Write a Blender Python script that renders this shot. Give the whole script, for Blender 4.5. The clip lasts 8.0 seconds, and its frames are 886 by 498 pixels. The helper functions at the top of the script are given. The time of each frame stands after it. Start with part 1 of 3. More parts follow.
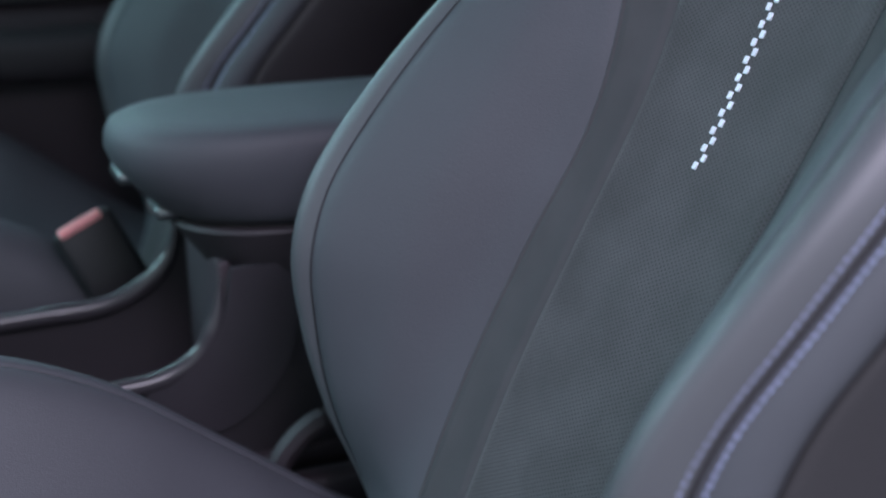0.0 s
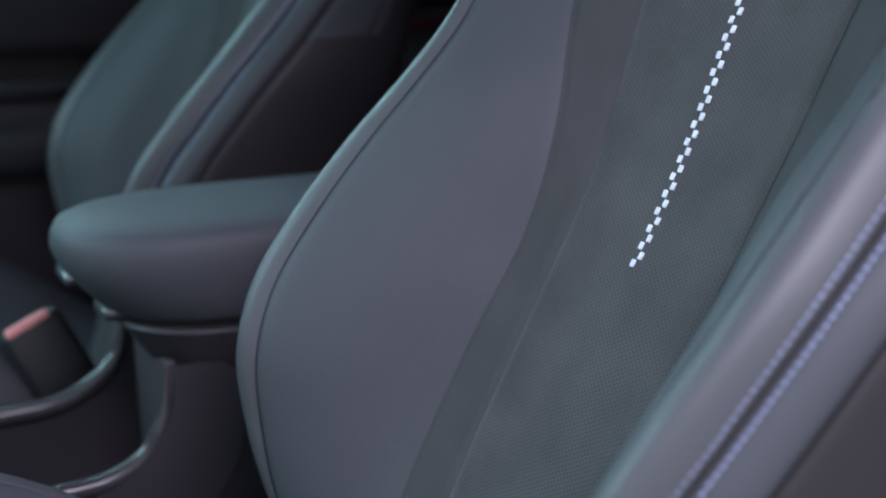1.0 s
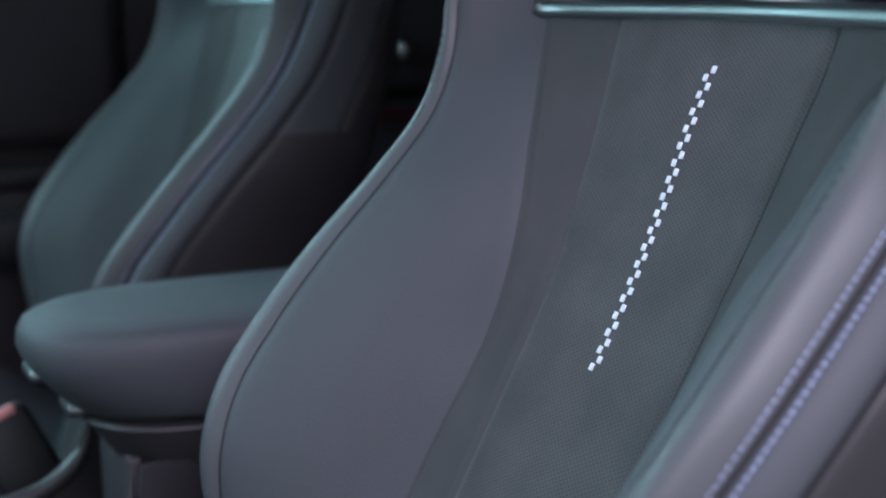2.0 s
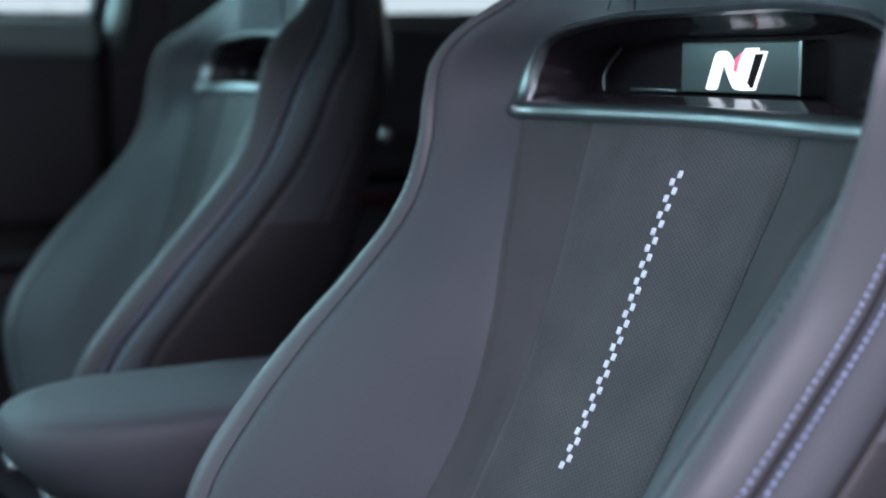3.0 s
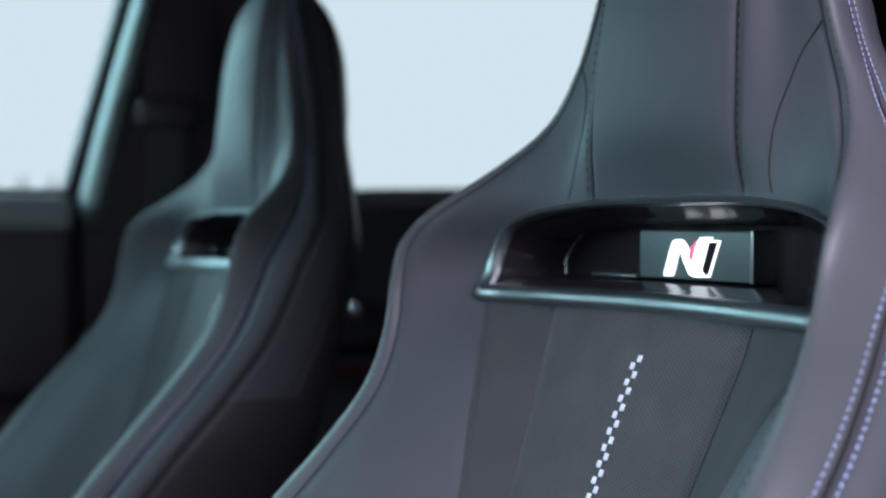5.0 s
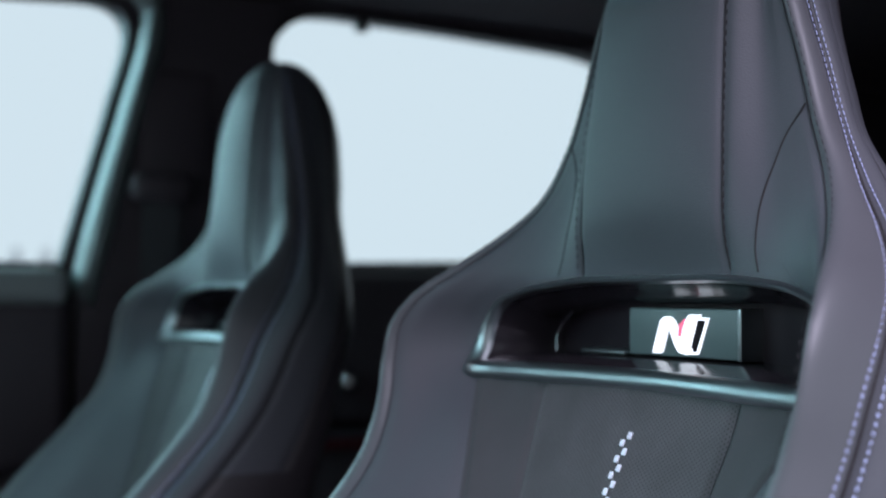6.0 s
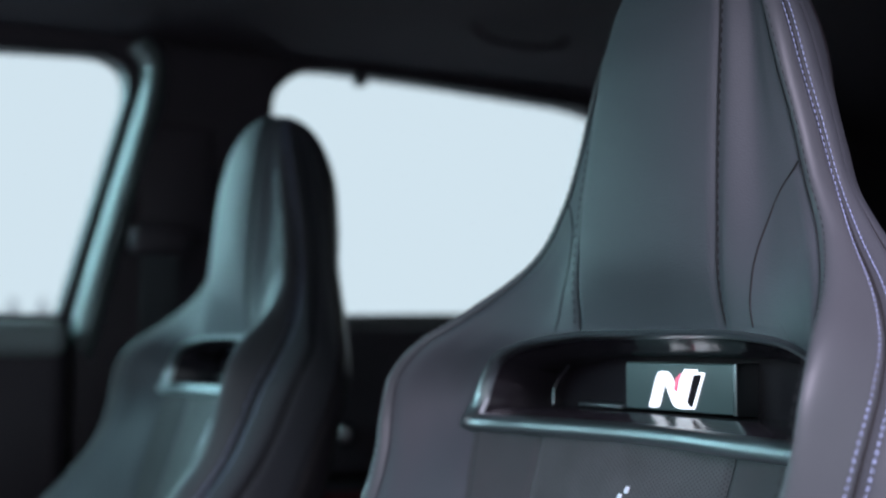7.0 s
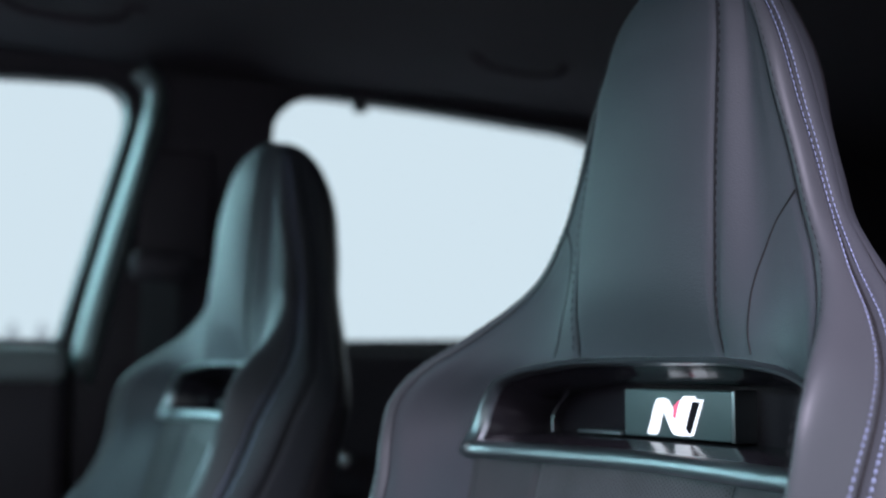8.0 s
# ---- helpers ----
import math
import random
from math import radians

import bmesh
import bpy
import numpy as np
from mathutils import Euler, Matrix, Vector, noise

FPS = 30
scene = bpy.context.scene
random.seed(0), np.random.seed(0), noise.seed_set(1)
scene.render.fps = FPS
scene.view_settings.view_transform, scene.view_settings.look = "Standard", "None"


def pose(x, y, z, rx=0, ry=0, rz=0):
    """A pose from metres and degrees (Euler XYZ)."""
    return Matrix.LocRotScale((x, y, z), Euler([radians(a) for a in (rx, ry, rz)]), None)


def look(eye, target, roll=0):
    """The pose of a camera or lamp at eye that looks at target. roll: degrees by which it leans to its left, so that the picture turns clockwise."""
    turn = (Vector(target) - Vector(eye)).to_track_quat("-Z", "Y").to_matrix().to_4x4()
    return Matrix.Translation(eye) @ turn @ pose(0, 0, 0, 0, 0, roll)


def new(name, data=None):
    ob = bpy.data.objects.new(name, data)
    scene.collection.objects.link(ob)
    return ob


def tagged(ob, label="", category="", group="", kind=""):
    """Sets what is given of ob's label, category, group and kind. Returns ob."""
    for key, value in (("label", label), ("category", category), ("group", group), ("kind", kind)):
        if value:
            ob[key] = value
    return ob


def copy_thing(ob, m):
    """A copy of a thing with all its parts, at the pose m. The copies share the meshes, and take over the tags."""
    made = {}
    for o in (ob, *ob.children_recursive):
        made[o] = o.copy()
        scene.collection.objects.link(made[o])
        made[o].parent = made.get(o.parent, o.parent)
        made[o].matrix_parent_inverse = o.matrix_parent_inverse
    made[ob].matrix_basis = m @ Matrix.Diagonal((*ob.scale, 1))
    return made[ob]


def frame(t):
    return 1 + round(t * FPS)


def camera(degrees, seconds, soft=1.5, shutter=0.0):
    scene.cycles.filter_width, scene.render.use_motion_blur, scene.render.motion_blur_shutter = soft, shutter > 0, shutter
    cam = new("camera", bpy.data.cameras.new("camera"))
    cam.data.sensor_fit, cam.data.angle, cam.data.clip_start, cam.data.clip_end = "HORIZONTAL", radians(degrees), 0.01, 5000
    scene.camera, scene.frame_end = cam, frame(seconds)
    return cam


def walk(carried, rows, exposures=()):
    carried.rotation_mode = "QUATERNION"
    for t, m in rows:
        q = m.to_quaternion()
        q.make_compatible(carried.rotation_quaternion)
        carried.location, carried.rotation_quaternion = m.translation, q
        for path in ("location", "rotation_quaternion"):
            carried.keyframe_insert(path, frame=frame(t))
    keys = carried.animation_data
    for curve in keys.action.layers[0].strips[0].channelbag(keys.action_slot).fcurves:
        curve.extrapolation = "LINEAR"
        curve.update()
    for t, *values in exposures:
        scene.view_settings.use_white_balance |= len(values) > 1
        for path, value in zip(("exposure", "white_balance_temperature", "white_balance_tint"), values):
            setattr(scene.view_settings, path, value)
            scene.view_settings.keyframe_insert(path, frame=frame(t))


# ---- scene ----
# camera: seconds, eye (x rearward, y across the car, z up), yaw, pitch, roll
cam = camera(37.0, 8.0, soft=2.0)
cam.data.dof.use_dof = True
cam.data.dof.focus_distance = 0.69
cam.data.dof.aperture_fstop = 5.2
ROWS = [
    (0.0, -0.4460, -0.5549, 0.9205, -22.829, -18.204, -0.230),
    (0.5, -0.4411, -0.5573, 0.9253, -23.762, -16.470, -0.368),
    (1.0, -0.4367, -0.5611, 0.9308, -24.551, -14.665, -0.600),
    (1.5, -0.4340, -0.5643, 0.9375, -25.193, -12.909, -0.591),
    (3.0, -0.4286, -0.5850, 0.9636, -26.053, -8.184, -0.026),
    (3.5, -0.4292, -0.5895, 0.9678, -26.294, -6.410, -0.102),
    (4.0, -0.4307, -0.5938, 0.9712, -26.680, -4.568, -0.010),
    (4.5, -0.4329, -0.5977, 0.9736, -27.083, -2.784, 0.035),
    (6.0, -0.4378, -0.6103, 0.9795, -27.634, 2.004, 0.222),
    (6.5, -0.4399, -0.6137, 0.9806, -27.723, 3.212, 0.186),
    (7.0, -0.4416, -0.6166, 0.9816, -27.751, 4.193, 0.298),
    (7.5, -0.4429, -0.6186, 0.9819, -27.765, 4.800, 0.310),
    (8.0, -0.4437, -0.6207, 0.9825, -27.759, 5.280, 0.355),
]


def cam_pose(x, y, z, yaw, pitch, roll):
    return pose(x, y, z, 0, 0, yaw) @ pose(0, 0, 0, 90 + pitch, 0, 0) @ pose(0, 0, 0, 0, 0, roll)


walk(cam, [(t, cam_pose(x, y, z, yaw, pitch, roll)) for t, x, y, z, yaw, pitch, roll in ROWS])

# ---- light: a pale photo studio round the car, coming in through its openings ----
world = bpy.data.worlds.new("studio")
scene.world = world
world.use_nodes = True
wn = world.node_tree
wn.nodes["Background"].inputs["Color"].default_value = (0.68, 0.79, 0.87, 1)
wn.nodes["Background"].inputs["Strength"].default_value = 1.0


def area(name, eye, target, sx, sy, watts, colour):
    lamp = bpy.data.lights.new(name, "AREA")
    lamp.shape, lamp.size, lamp.size_y, lamp.energy, lamp.color = "RECTANGLE", sx, sy, watts, colour
    ob = new(name, lamp)
    ob.matrix_world = look(eye, target)
    return ob


area("window_light", (-0.85, 1.95, 1.66), (-0.05, 0.1, 0.85), 1.4, 0.8, 22, (0.45, 0.90, 1.0))
area("windscreen_light", (-1.75, 0.80, 1.72), (-0.12, 0.10, 0.75), 1.0, 0.6, 20, (0.46, 0.88, 1.0))
area("studio_light", (-0.20, -1.05, 1.95), (-0.12, -0.1, 0.75), 0.8, 0.5, 25, (0.84, 0.76, 1.0))


# ---- materials ----
def material(name, colour, rough=0.5, metal=0.0, vary=0.15, grain=900.0, bump=0.15, big=14.0, coat=0.0, dist=0.0004, spec=0.5):
    """Principled surface with fine grain relief and slow variation of tone and gloss."""
    m = bpy.data.materials.new(name)
    m.use_nodes = True
    nt = m.node_tree
    b = nt.nodes["Principled BSDF"]
    tc = nt.nodes.new("ShaderNodeTexCoord")
    n1 = nt.nodes.new("ShaderNodeTexNoise")
    n1.inputs["Scale"].default_value, n1.inputs["Detail"].default_value = big, 4
    n2 = nt.nodes.new("ShaderNodeTexVoronoi")
    n2.inputs["Scale"].default_value = grain
    for n in (n1, n2):
        nt.links.new(tc.outputs["Object"], n.inputs["Vector"])
    mix = nt.nodes.new("ShaderNodeMix")
    mix.data_type = "RGBA"
    mix.inputs[6].default_value = (*[c * (1 - vary) for c in colour], 1)
    mix.inputs[7].default_value = (*[min(1, c * (1 + vary)) for c in colour], 1)
    nt.links.new(n1.outputs["Fac"], mix.inputs[0])
    nt.links.new(mix.outputs[2], b.inputs["Base Color"])
    rr = nt.nodes.new("ShaderNodeMapRange")
    rr.inputs["To Min"].default_value, rr.inputs["To Max"].default_value = max(0.02, rough - 0.07), min(1, rough + 0.07)
    nt.links.new(n1.outputs["Fac"], rr.inputs["Value"])
    nt.links.new(rr.outputs["Result"], b.inputs["Roughness"])
    b.inputs["Metallic"].default_value = metal
    b.inputs["Coat Weight"].default_value = coat
    b.inputs["Specular IOR Level"].default_value = spec
    if bump:
        bp = nt.nodes.new("ShaderNodeBump")
        bp.inputs["Strength"].default_value, bp.inputs["Distance"].default_value = bump, dist
        nt.links.new(n2.outputs["Distance"], bp.inputs["Height"])
        nt.links.new(bp.outputs["Normal"], b.inputs["Normal"])
    return m


def suede():
    """Charcoal suede with a fine grid of punched holes and brushed, cloudy nap."""
    m = material("perforated_suede", (0.070, 0.067, 0.072), 0.9, vary=0.5, grain=1500, bump=0.3, big=28)
    nt = m.node_tree
    b = nt.nodes["Principled BSDF"]
    b.inputs["Sheen Weight"].default_value = 0.2
    b.inputs["Sheen Roughness"].default_value = 0.45
    tc = nt.nodes["Texture Coordinate"]
    sep = nt.nodes.new("ShaderNodeSeparateXYZ")
    nt.links.new(tc.outputs["Object"], sep.inputs[0])

    def op(kind, a, bb=0.0, c=None):
        n = nt.nodes.new("ShaderNodeMath")
        n.operation = kind
        for i, v in enumerate((a, bb, c)):
            if v is None:
                continue
            if isinstance(v, (int, float)):
                n.inputs[i].default_value = v
            else:
                nt.links.new(v, n.inputs[i])
        return n.outputs[0]

    wide, tall = 0.0042, 0.00125
    row = op("DIVIDE", sep.outputs["Z"], tall)
    odd = op("MULTIPLY", op("MODULO", op("FLOOR", row), 2.0), 0.5)
    col = op("ADD", op("DIVIDE", op("ADD", sep.outputs["Y"], 2.0), wide), odd)
    dx = op("MULTIPLY", op("SUBTRACT", op("FRACT", col), 0.5), wide)
    dy = op("MULTIPLY", op("SUBTRACT", op("FRACT", row), 0.5), tall)
    r = op("SQRT", op("ADD", op("MULTIPLY", dx, dx), op("MULTIPLY", dy, dy)))
    hole = nt.nodes.new("ShaderNodeMapRange")
    hole.inputs["From Min"].default_value, hole.inputs["From Max"].default_value = 0.00048, 0.00068
    hole.inputs["To Min"].default_value, hole.inputs["To Max"].default_value = 0.45, 1.0
    nt.links.new(r, hole.inputs["Value"])
    mul = nt.nodes.new("ShaderNodeMix")
    mul.data_type, mul.blend_type = "RGBA", "MULTIPLY"
    mul.inputs[0].default_value = 1.0
    old = b.inputs["Base Color"].links[0].from_socket
    nt.links.new(old, mul.inputs[6])
    nt.links.new(hole.outputs["Result"], mul.inputs[7])
    nt.links.new(mul.outputs[2], b.inputs["Base Color"])
    return m


LEATHER = material("charcoal_leather", (0.077, 0.079, 0.092), 0.58, vary=0.12, grain=1100, bump=0.28, spec=0.4)
# same leather as LEATHER, with the light the rim catches put into its colour
RIM_LEATHER = material("smooth_leather_lit", (0.096, 0.097, 0.108), 0.44, vary=0.1, grain=1100, bump=0.2, spec=0.5)
SUEDE_PLAIN = material("charcoal_suede", (0.066, 0.063, 0.068), 0.92, vary=0.25, grain=1500, bump=0.3, big=30)
SUEDE = suede()
SHELL = material("black_seat_shell", (0.034, 0.029, 0.033), 0.5, vary=0.15, grain=700)
SEAM = material("dark_seam_thread", (0.018, 0.016, 0.018), 0.8, bump=0)
THREAD = material("blue_grey_thread", (0.44, 0.49, 0.76), 0.6, bump=0.2)
MARK = material("pale_stripe_vinyl", (0.86, 0.87, 1.0), 0.5, vary=0.04, bump=0.05)
CHROME = material("dark_satin_chrome", (0.30, 0.315, 0.33), 0.38, metal=1.0, vary=0.06, bump=0.0)
GLOSS = material("gloss_black_plastic", (0.024, 0.019, 0.024), 0.2, vary=0.1, bump=0.0, spec=0.35)
BADGE = material("grey_badge_face", (0.13, 0.17, 0.175), 0.4, vary=0.06, bump=0.05)
PLASTIC = material("soft_black_plastic", (0.036, 0.031, 0.036), 0.55, vary=0.15, grain=800, bump=0.3)
DARK = material("dark_trim_plastic", (0.046, 0.034, 0.042), 0.6, vary=0.18, grain=600, bump=0.3)
SATIN = material("satin_grey_trim", (0.052, 0.047, 0.054), 0.2, vary=0.1, grain=900, bump=0.08)
CLOTH = material("black_headliner_cloth", (0.052, 0.035, 0.045), 0.95, vary=0.2, grain=1200, bump=0.5)
CARPET = material("black_carpet", (0.03, 0.028, 0.03), 1.0, vary=0.3, grain=500, bump=0.8)
BELT = material("dark_belt_webbing", (0.04, 0.04, 0.045), 0.7, vary=0.15, grain=900, bump=0.4)
RED = material("red_release_button", (0.95, 0.36, 0.36), 0.35, vary=0.08, bump=0.05)
RED_DIM = material("dark_red_plastic", (0.10, 0.01, 0.018), 0.5, vary=0.1, bump=0.05)
METAL = material("bright_metal", (0.6, 0.6, 0.62), 0.25, metal=1.0, vary=0.05, bump=0)
# pale base holds the window light that the front sill cap misses
TRIM = material("sill_trim_lit", (0.22, 0.235, 0.24), 0.4, vary=0.12, grain=500, bump=0.1)
EDGING = material("gloss_grey_edging", (0.085, 0.095, 0.098), 0.3, vary=0.15, grain=500, bump=0.1)
BUCKLE = material("black_buckle_plastic", (0.017, 0.016, 0.019), 0.5, vary=0.15, grain=700, bump=0.2)
FLOOR_GREY = material("studio_floor", (0.55, 0.56, 0.58), 0.6, vary=0.05, grain=60, bump=0.05, big=2)


def glow(name, colour, strength):
    m = bpy.data.materials.new(name)
    m.use_nodes = True
    b = m.node_tree.nodes["Principled BSDF"]
    b.inputs["Base Color"].default_value = (*colour, 1)
    b.inputs["Emission Color"].default_value = (*colour, 1)
    b.inputs["Emission Strength"].default_value = strength
    return m


LIT = glow("lit_white_emblem", (0.88, 0.90, 1.0), 1.5)
LIT_RED = glow("lit_red_emblem", (0.9, 0.14, 0.26), 0.9)


def pane_glass():
    m = bpy.data.materials.new("window_glass")
    m.use_nodes = True
    b = m.node_tree.nodes["Principled BSDF"]
    b.inputs["Base Color"].default_value = (0.94, 0.98, 0.99, 1)
    b.inputs["Transmission Weight"].default_value = 1.0
    b.inputs["Roughness"].default_value = 0.0
    b.inputs["IOR"].default_value = 1.02
    return m


GLASS = pane_glass()


# ---- mesh helpers ----
def part(name, bm, mat, parent=None, label="", smooth=True):
    bmesh.ops.recalc_face_normals(bm, faces=bm.faces)
    me = bpy.data.meshes.new(name)
    bm.to_mesh(me)
    bm.free()
    me.materials.append(mat)
    if smooth:
        me.polygons.foreach_set("use_smooth", [True] * len(me.polygons))
        me.set_sharp_from_angle(angle=radians(42))
    ob = new(name, me)
    if parent:
        ob.parent = parent
    if label:
        tagged(ob, label)
    return ob


def thing(name, label, category, group="", kind=""):
    return tagged(new(name), label, category, group, kind)


def rbox(x0, x1, y0, y1, z0, z1, r=0.005, seg=3):
    bm = bmesh.new()
    bmesh.ops.create_cube(bm, size=1.0)
    for v in bm.verts:
        v.co = Vector(((x0, x1)[v.co.x > 0], (y0, y1)[v.co.y > 0], (z0, z1)[v.co.z > 0]))
    if r:
        bmesh.ops.bevel(bm, geom=bm.edges[:], offset=r, segments=seg, profile=0.5, affect="EDGES")
    return bm


def spline(t, pts):
    """Smooth curve through pairs (t, value) with limited slopes."""
    xs = [p[0] for p in pts]
    ys = [p[1] for p in pts]
    t = min(max(t, xs[0]), xs[-1])
    n = len(xs)
    i = max(0, min(n - 2, int(np.searchsorted(xs, t, side="right")) - 1))
    d = [(ys[k + 1] - ys[k]) / (xs[k + 1] - xs[k]) for k in range(n - 1)]

    def slope(k):
        if k == 0:
            return d[0]
        if k == n - 1:
            return d[-1]
        h0, h1 = xs[k] - xs[k - 1], xs[k + 1] - xs[k]
        return (d[k - 1] * h1 + d[k] * h0) / (h0 + h1)
    h = xs[i + 1] - xs[i]
    u = (t - xs[i]) / h
    a, b = slope(i), slope(i + 1)
    return ((2 * u**3 - 3 * u**2 + 1) * ys[i] + (u**3 - 2 * u**2 + u) * h * a
            + (-2 * u**3 + 3 * u**2) * ys[i + 1] + (u**3 - u**2) * h * b)


def catmull(p, u):
    """Point at u (0 .. len - 1) of a smooth curve through the points p."""
    n = len(p)
    i = max(0, min(n - 2, int(math.floor(u))))
    f = u - i
    p1, p2 = p[i], p[i + 1]
    p0 = p[i - 1] if i > 0 else p1 * 2 - p2
    p3 = p[i + 2] if i + 2 < n else p2 * 2 - p1

    def knot(a, b):
        return max(1e-5, (a - b).length) ** 0.5
    t1 = knot(p0, p1)
    t2 = t1 + knot(p1, p2)
    t3 = t2 + knot(p2, p3)
    t = t1 + f * (t2 - t1)
    a1 = p0 * ((t1 - t) / t1) + p1 * (t / t1)
    a2 = p1 * ((t2 - t) / (t2 - t1)) + p2 * ((t - t1) / (t2 - t1))
    a3 = p2 * ((t3 - t) / (t3 - t2)) + p3 * ((t - t2) / (t3 - t2))
    b1 = a1 * ((t2 - t) / t2) + a2 * (t / t2)
    b2 = a2 * ((t3 - t) / (t3 - t1)) + a3 * ((t - t1) / (t3 - t1))
    return b1 * ((t2 - t) / (t2 - t1)) + b2 * ((t - t1) / (t2 - t1))


def sheet(grid, closed=False):
    bm = bmesh.new()
    rows = [[bm.verts.new(p) for p in row] for row in grid]
    for a, b in zip(rows[:-1], rows[1:]):
        n = len(a)
        for i in range(n if closed else n - 1):
            j = (i + 1) % n
            bm.faces.new((a[i], a[j], b[j], b[i]))
    return bm


def tube(points, r, n=8, closed=False, squash=1.0, ref=(1, 0, 0)):
    """Round or flattened bar along points."""
    pts = [Vector(p) for p in points]
    grid = []
    m = len(pts)
    for i, p in enumerate(pts):
        a = pts[(i - 1) % m] if closed or i else p
        b = pts[(i + 1) % m] if closed or i < m - 1 else p
        d = (b - a).normalized()
        side = d.cross(Vector(ref))
        if side.length < 0.15:
            side = d.cross(Vector((0, 1, 0)))
        side.normalize()
        up = side.cross(d)
        rr = r(i / (m - 1)) if callable(r) else r
        grid.append([p + side * math.cos(2 * math.pi * k / n) * rr + up * math.sin(2 * math.pi * k / n) * rr * squash for k in range(n)])
    if closed:
        grid.append(grid[0])
    bm = sheet(grid, closed=True)
    if closed:
        bmesh.ops.remove_doubles(bm, verts=bm.verts, dist=1e-6)
    else:
        bm.verts.ensure_lookup_table()
        bm.faces.new([bm.verts[k] for k in range(n)])
        bm.faces.new([bm.verts[len(bm.verts) - n + k] for k in range(n)])
    return bm


def smooth_path(points, n):
    p = [Vector(q) for q in points]
    return [catmull(p, (len(p) - 1) * i / (n - 1)) for i in range(n)]


def slab(outline, y0, y1, holes=()):
    """Upright plate in x and z, from y0 to y1, with openings."""
    bm = bmesh.new()
    for loop in (outline, *holes):
        vs = [bm.verts.new((x, y0, z)) for x, z in loop]
        for i in range(len(vs)):
            bm.edges.new((vs[i], vs[(i + 1) % len(vs)]))
    bmesh.ops.triangle_fill(bm, use_beauty=True, edges=bm.edges[:])
    r = bmesh.ops.extrude_face_region(bm, geom=bm.faces[:])
    for e in r["geom"]:
        if isinstance(e, bmesh.types.BMVert):
            e.co.y = y1
    return bm


def rounded(points, radii, seg=7):
    """Closed outline with rounded corners."""
    out = []
    n = len(points)
    for i in range(n):
        p, a, b = Vector(points[i]), Vector(points[i - 1]), Vector(points[(i + 1) % n])
        r = min(radii[i], 0.45 * (a - p).length, 0.45 * (b - p).length)
        if r <= 0:
            out.append(tuple(p))
            continue
        q0, q1 = p + (a - p).normalized() * r, p + (b - p).normalized() * r
        for k in range(seg + 1):
            u = k / seg
            out.append(tuple(q0 * (1 - u) ** 2 + p * 2 * u * (1 - u) + q1 * u * u))
    return out


# ---- the sports seat: its guide curves by height ----
X0 = ((0.42, -0.235), (0.52, -0.19), (0.62, -0.143), (0.70, -0.098), (0.75, -0.068), (0.78, -0.052), (0.83, -0.0290), (0.86, -0.0175), (0.93, 0.010), (0.985, 0.015), (1.03, 0.008), (1.10, 0.010), (1.17, 0.018))
Y1 = ((0.42, 0.052), (0.55, 0.057), (0.62, 0.064), (0.70, 0.0685), (0.75, 0.070), (0.79, 0.073), (0.83, 0.0785), (0.87, 0.084), (0.915, 0.0905), (0.93, 0.091), (0.96, 0.082), (0.985, 0.071), (1.00, 0.0675), (1.02, 0.0665), (1.05, 0.0655), (1.10, 0.061), (1.17, 0.056))
X1 = ((0.42, -0.236), (0.62, -0.144), (0.70, -0.10), (0.78, -0.057), (0.865, -0.021), (0.93, 0.002), (0.985, 0.014), (1.02, 0.0105), (1.05, 0.0115), (1.10, 0.0165), (1.17, 0.024))
Y2 = ((0.42, 0.092), (0.53, 0.096), (0.62, 0.102), (0.69, 0.101), (0.74, 0.099), (0.79, 0.102), (0.82, 0.109), (0.85, 0.120), (0.895, 0.138), (0.925, 0.158), (0.94, 0.167), (0.955, 0.167), (0.97, 0.156), (0.985, 0.128), (1.00, 0.108), (1.02, 0.097), (1.05, 0.088), (1.10, 0.077), (1.17, 0.066))
X2 = ((0.42, -0.24), (0.62, -0.15), (0.70, -0.108), (0.74, -0.085), (0.80, -0.061), (0.86, -0.040), (0.90, -0.024), (0.925, -0.010), (0.94, -0.005), (0.955, -0.002), (0.97, 0.001), (0.985, 0.006), (1.00, 0.012), (1.02, 0.018), (1.05, 0.024), (1.10, 0.031), (1.17, 0.038))
Y4 = ((0.420, 0.1824), (0.500, 0.1837), (0.560, 0.1849), (0.620, 0.1858), (0.670, 0.1874), (0.710, 0.1921), (0.750, 0.1957), (0.790, 0.1961), (0.830, 0.1912), (0.870, 0.1878), (0.910, 0.1934), (0.940, 0.1981), (0.965, 0.1967), (0.985, 0.1868), (1.005, 0.1672), (1.035, 0.1370), (1.070, 0.1142), (1.100, 0.1013), (1.135, 0.0873), (1.190, 0.0710))
X4 = ((0.420, -0.1600), (0.500, -0.1898), (0.560, -0.2146), (0.620, -0.2292), (0.670, -0.2319), (0.710, -0.2177), (0.750, -0.1881), (0.790, -0.1527), (0.830, -0.1147), (0.870, -0.0821), (0.910, -0.0644), (0.940, -0.0584), (0.965, -0.0517), (0.985, -0.0358), (1.005, -0.0093), (1.035, 0.0203), (1.070, 0.0312), (1.100, 0.0346), (1.135, 0.0354), (1.190, 0.0380))
Y5 = ((0.420, 0.2201), (0.500, 0.2155), (0.560, 0.2116), (0.620, 0.2075), (0.670, 0.2041), (0.710, 0.2058), (0.750, 0.2099), (0.790, 0.2116), (0.830, 0.2080), (0.870, 0.2077), (0.910, 0.2083), (0.940, 0.2074), (0.965, 0.2007), (0.985, 0.1891), (1.005, 0.1711), (1.035, 0.1396), (1.070, 0.1127), (1.100, 0.1013), (1.135, 0.0908), (1.190, 0.0760))
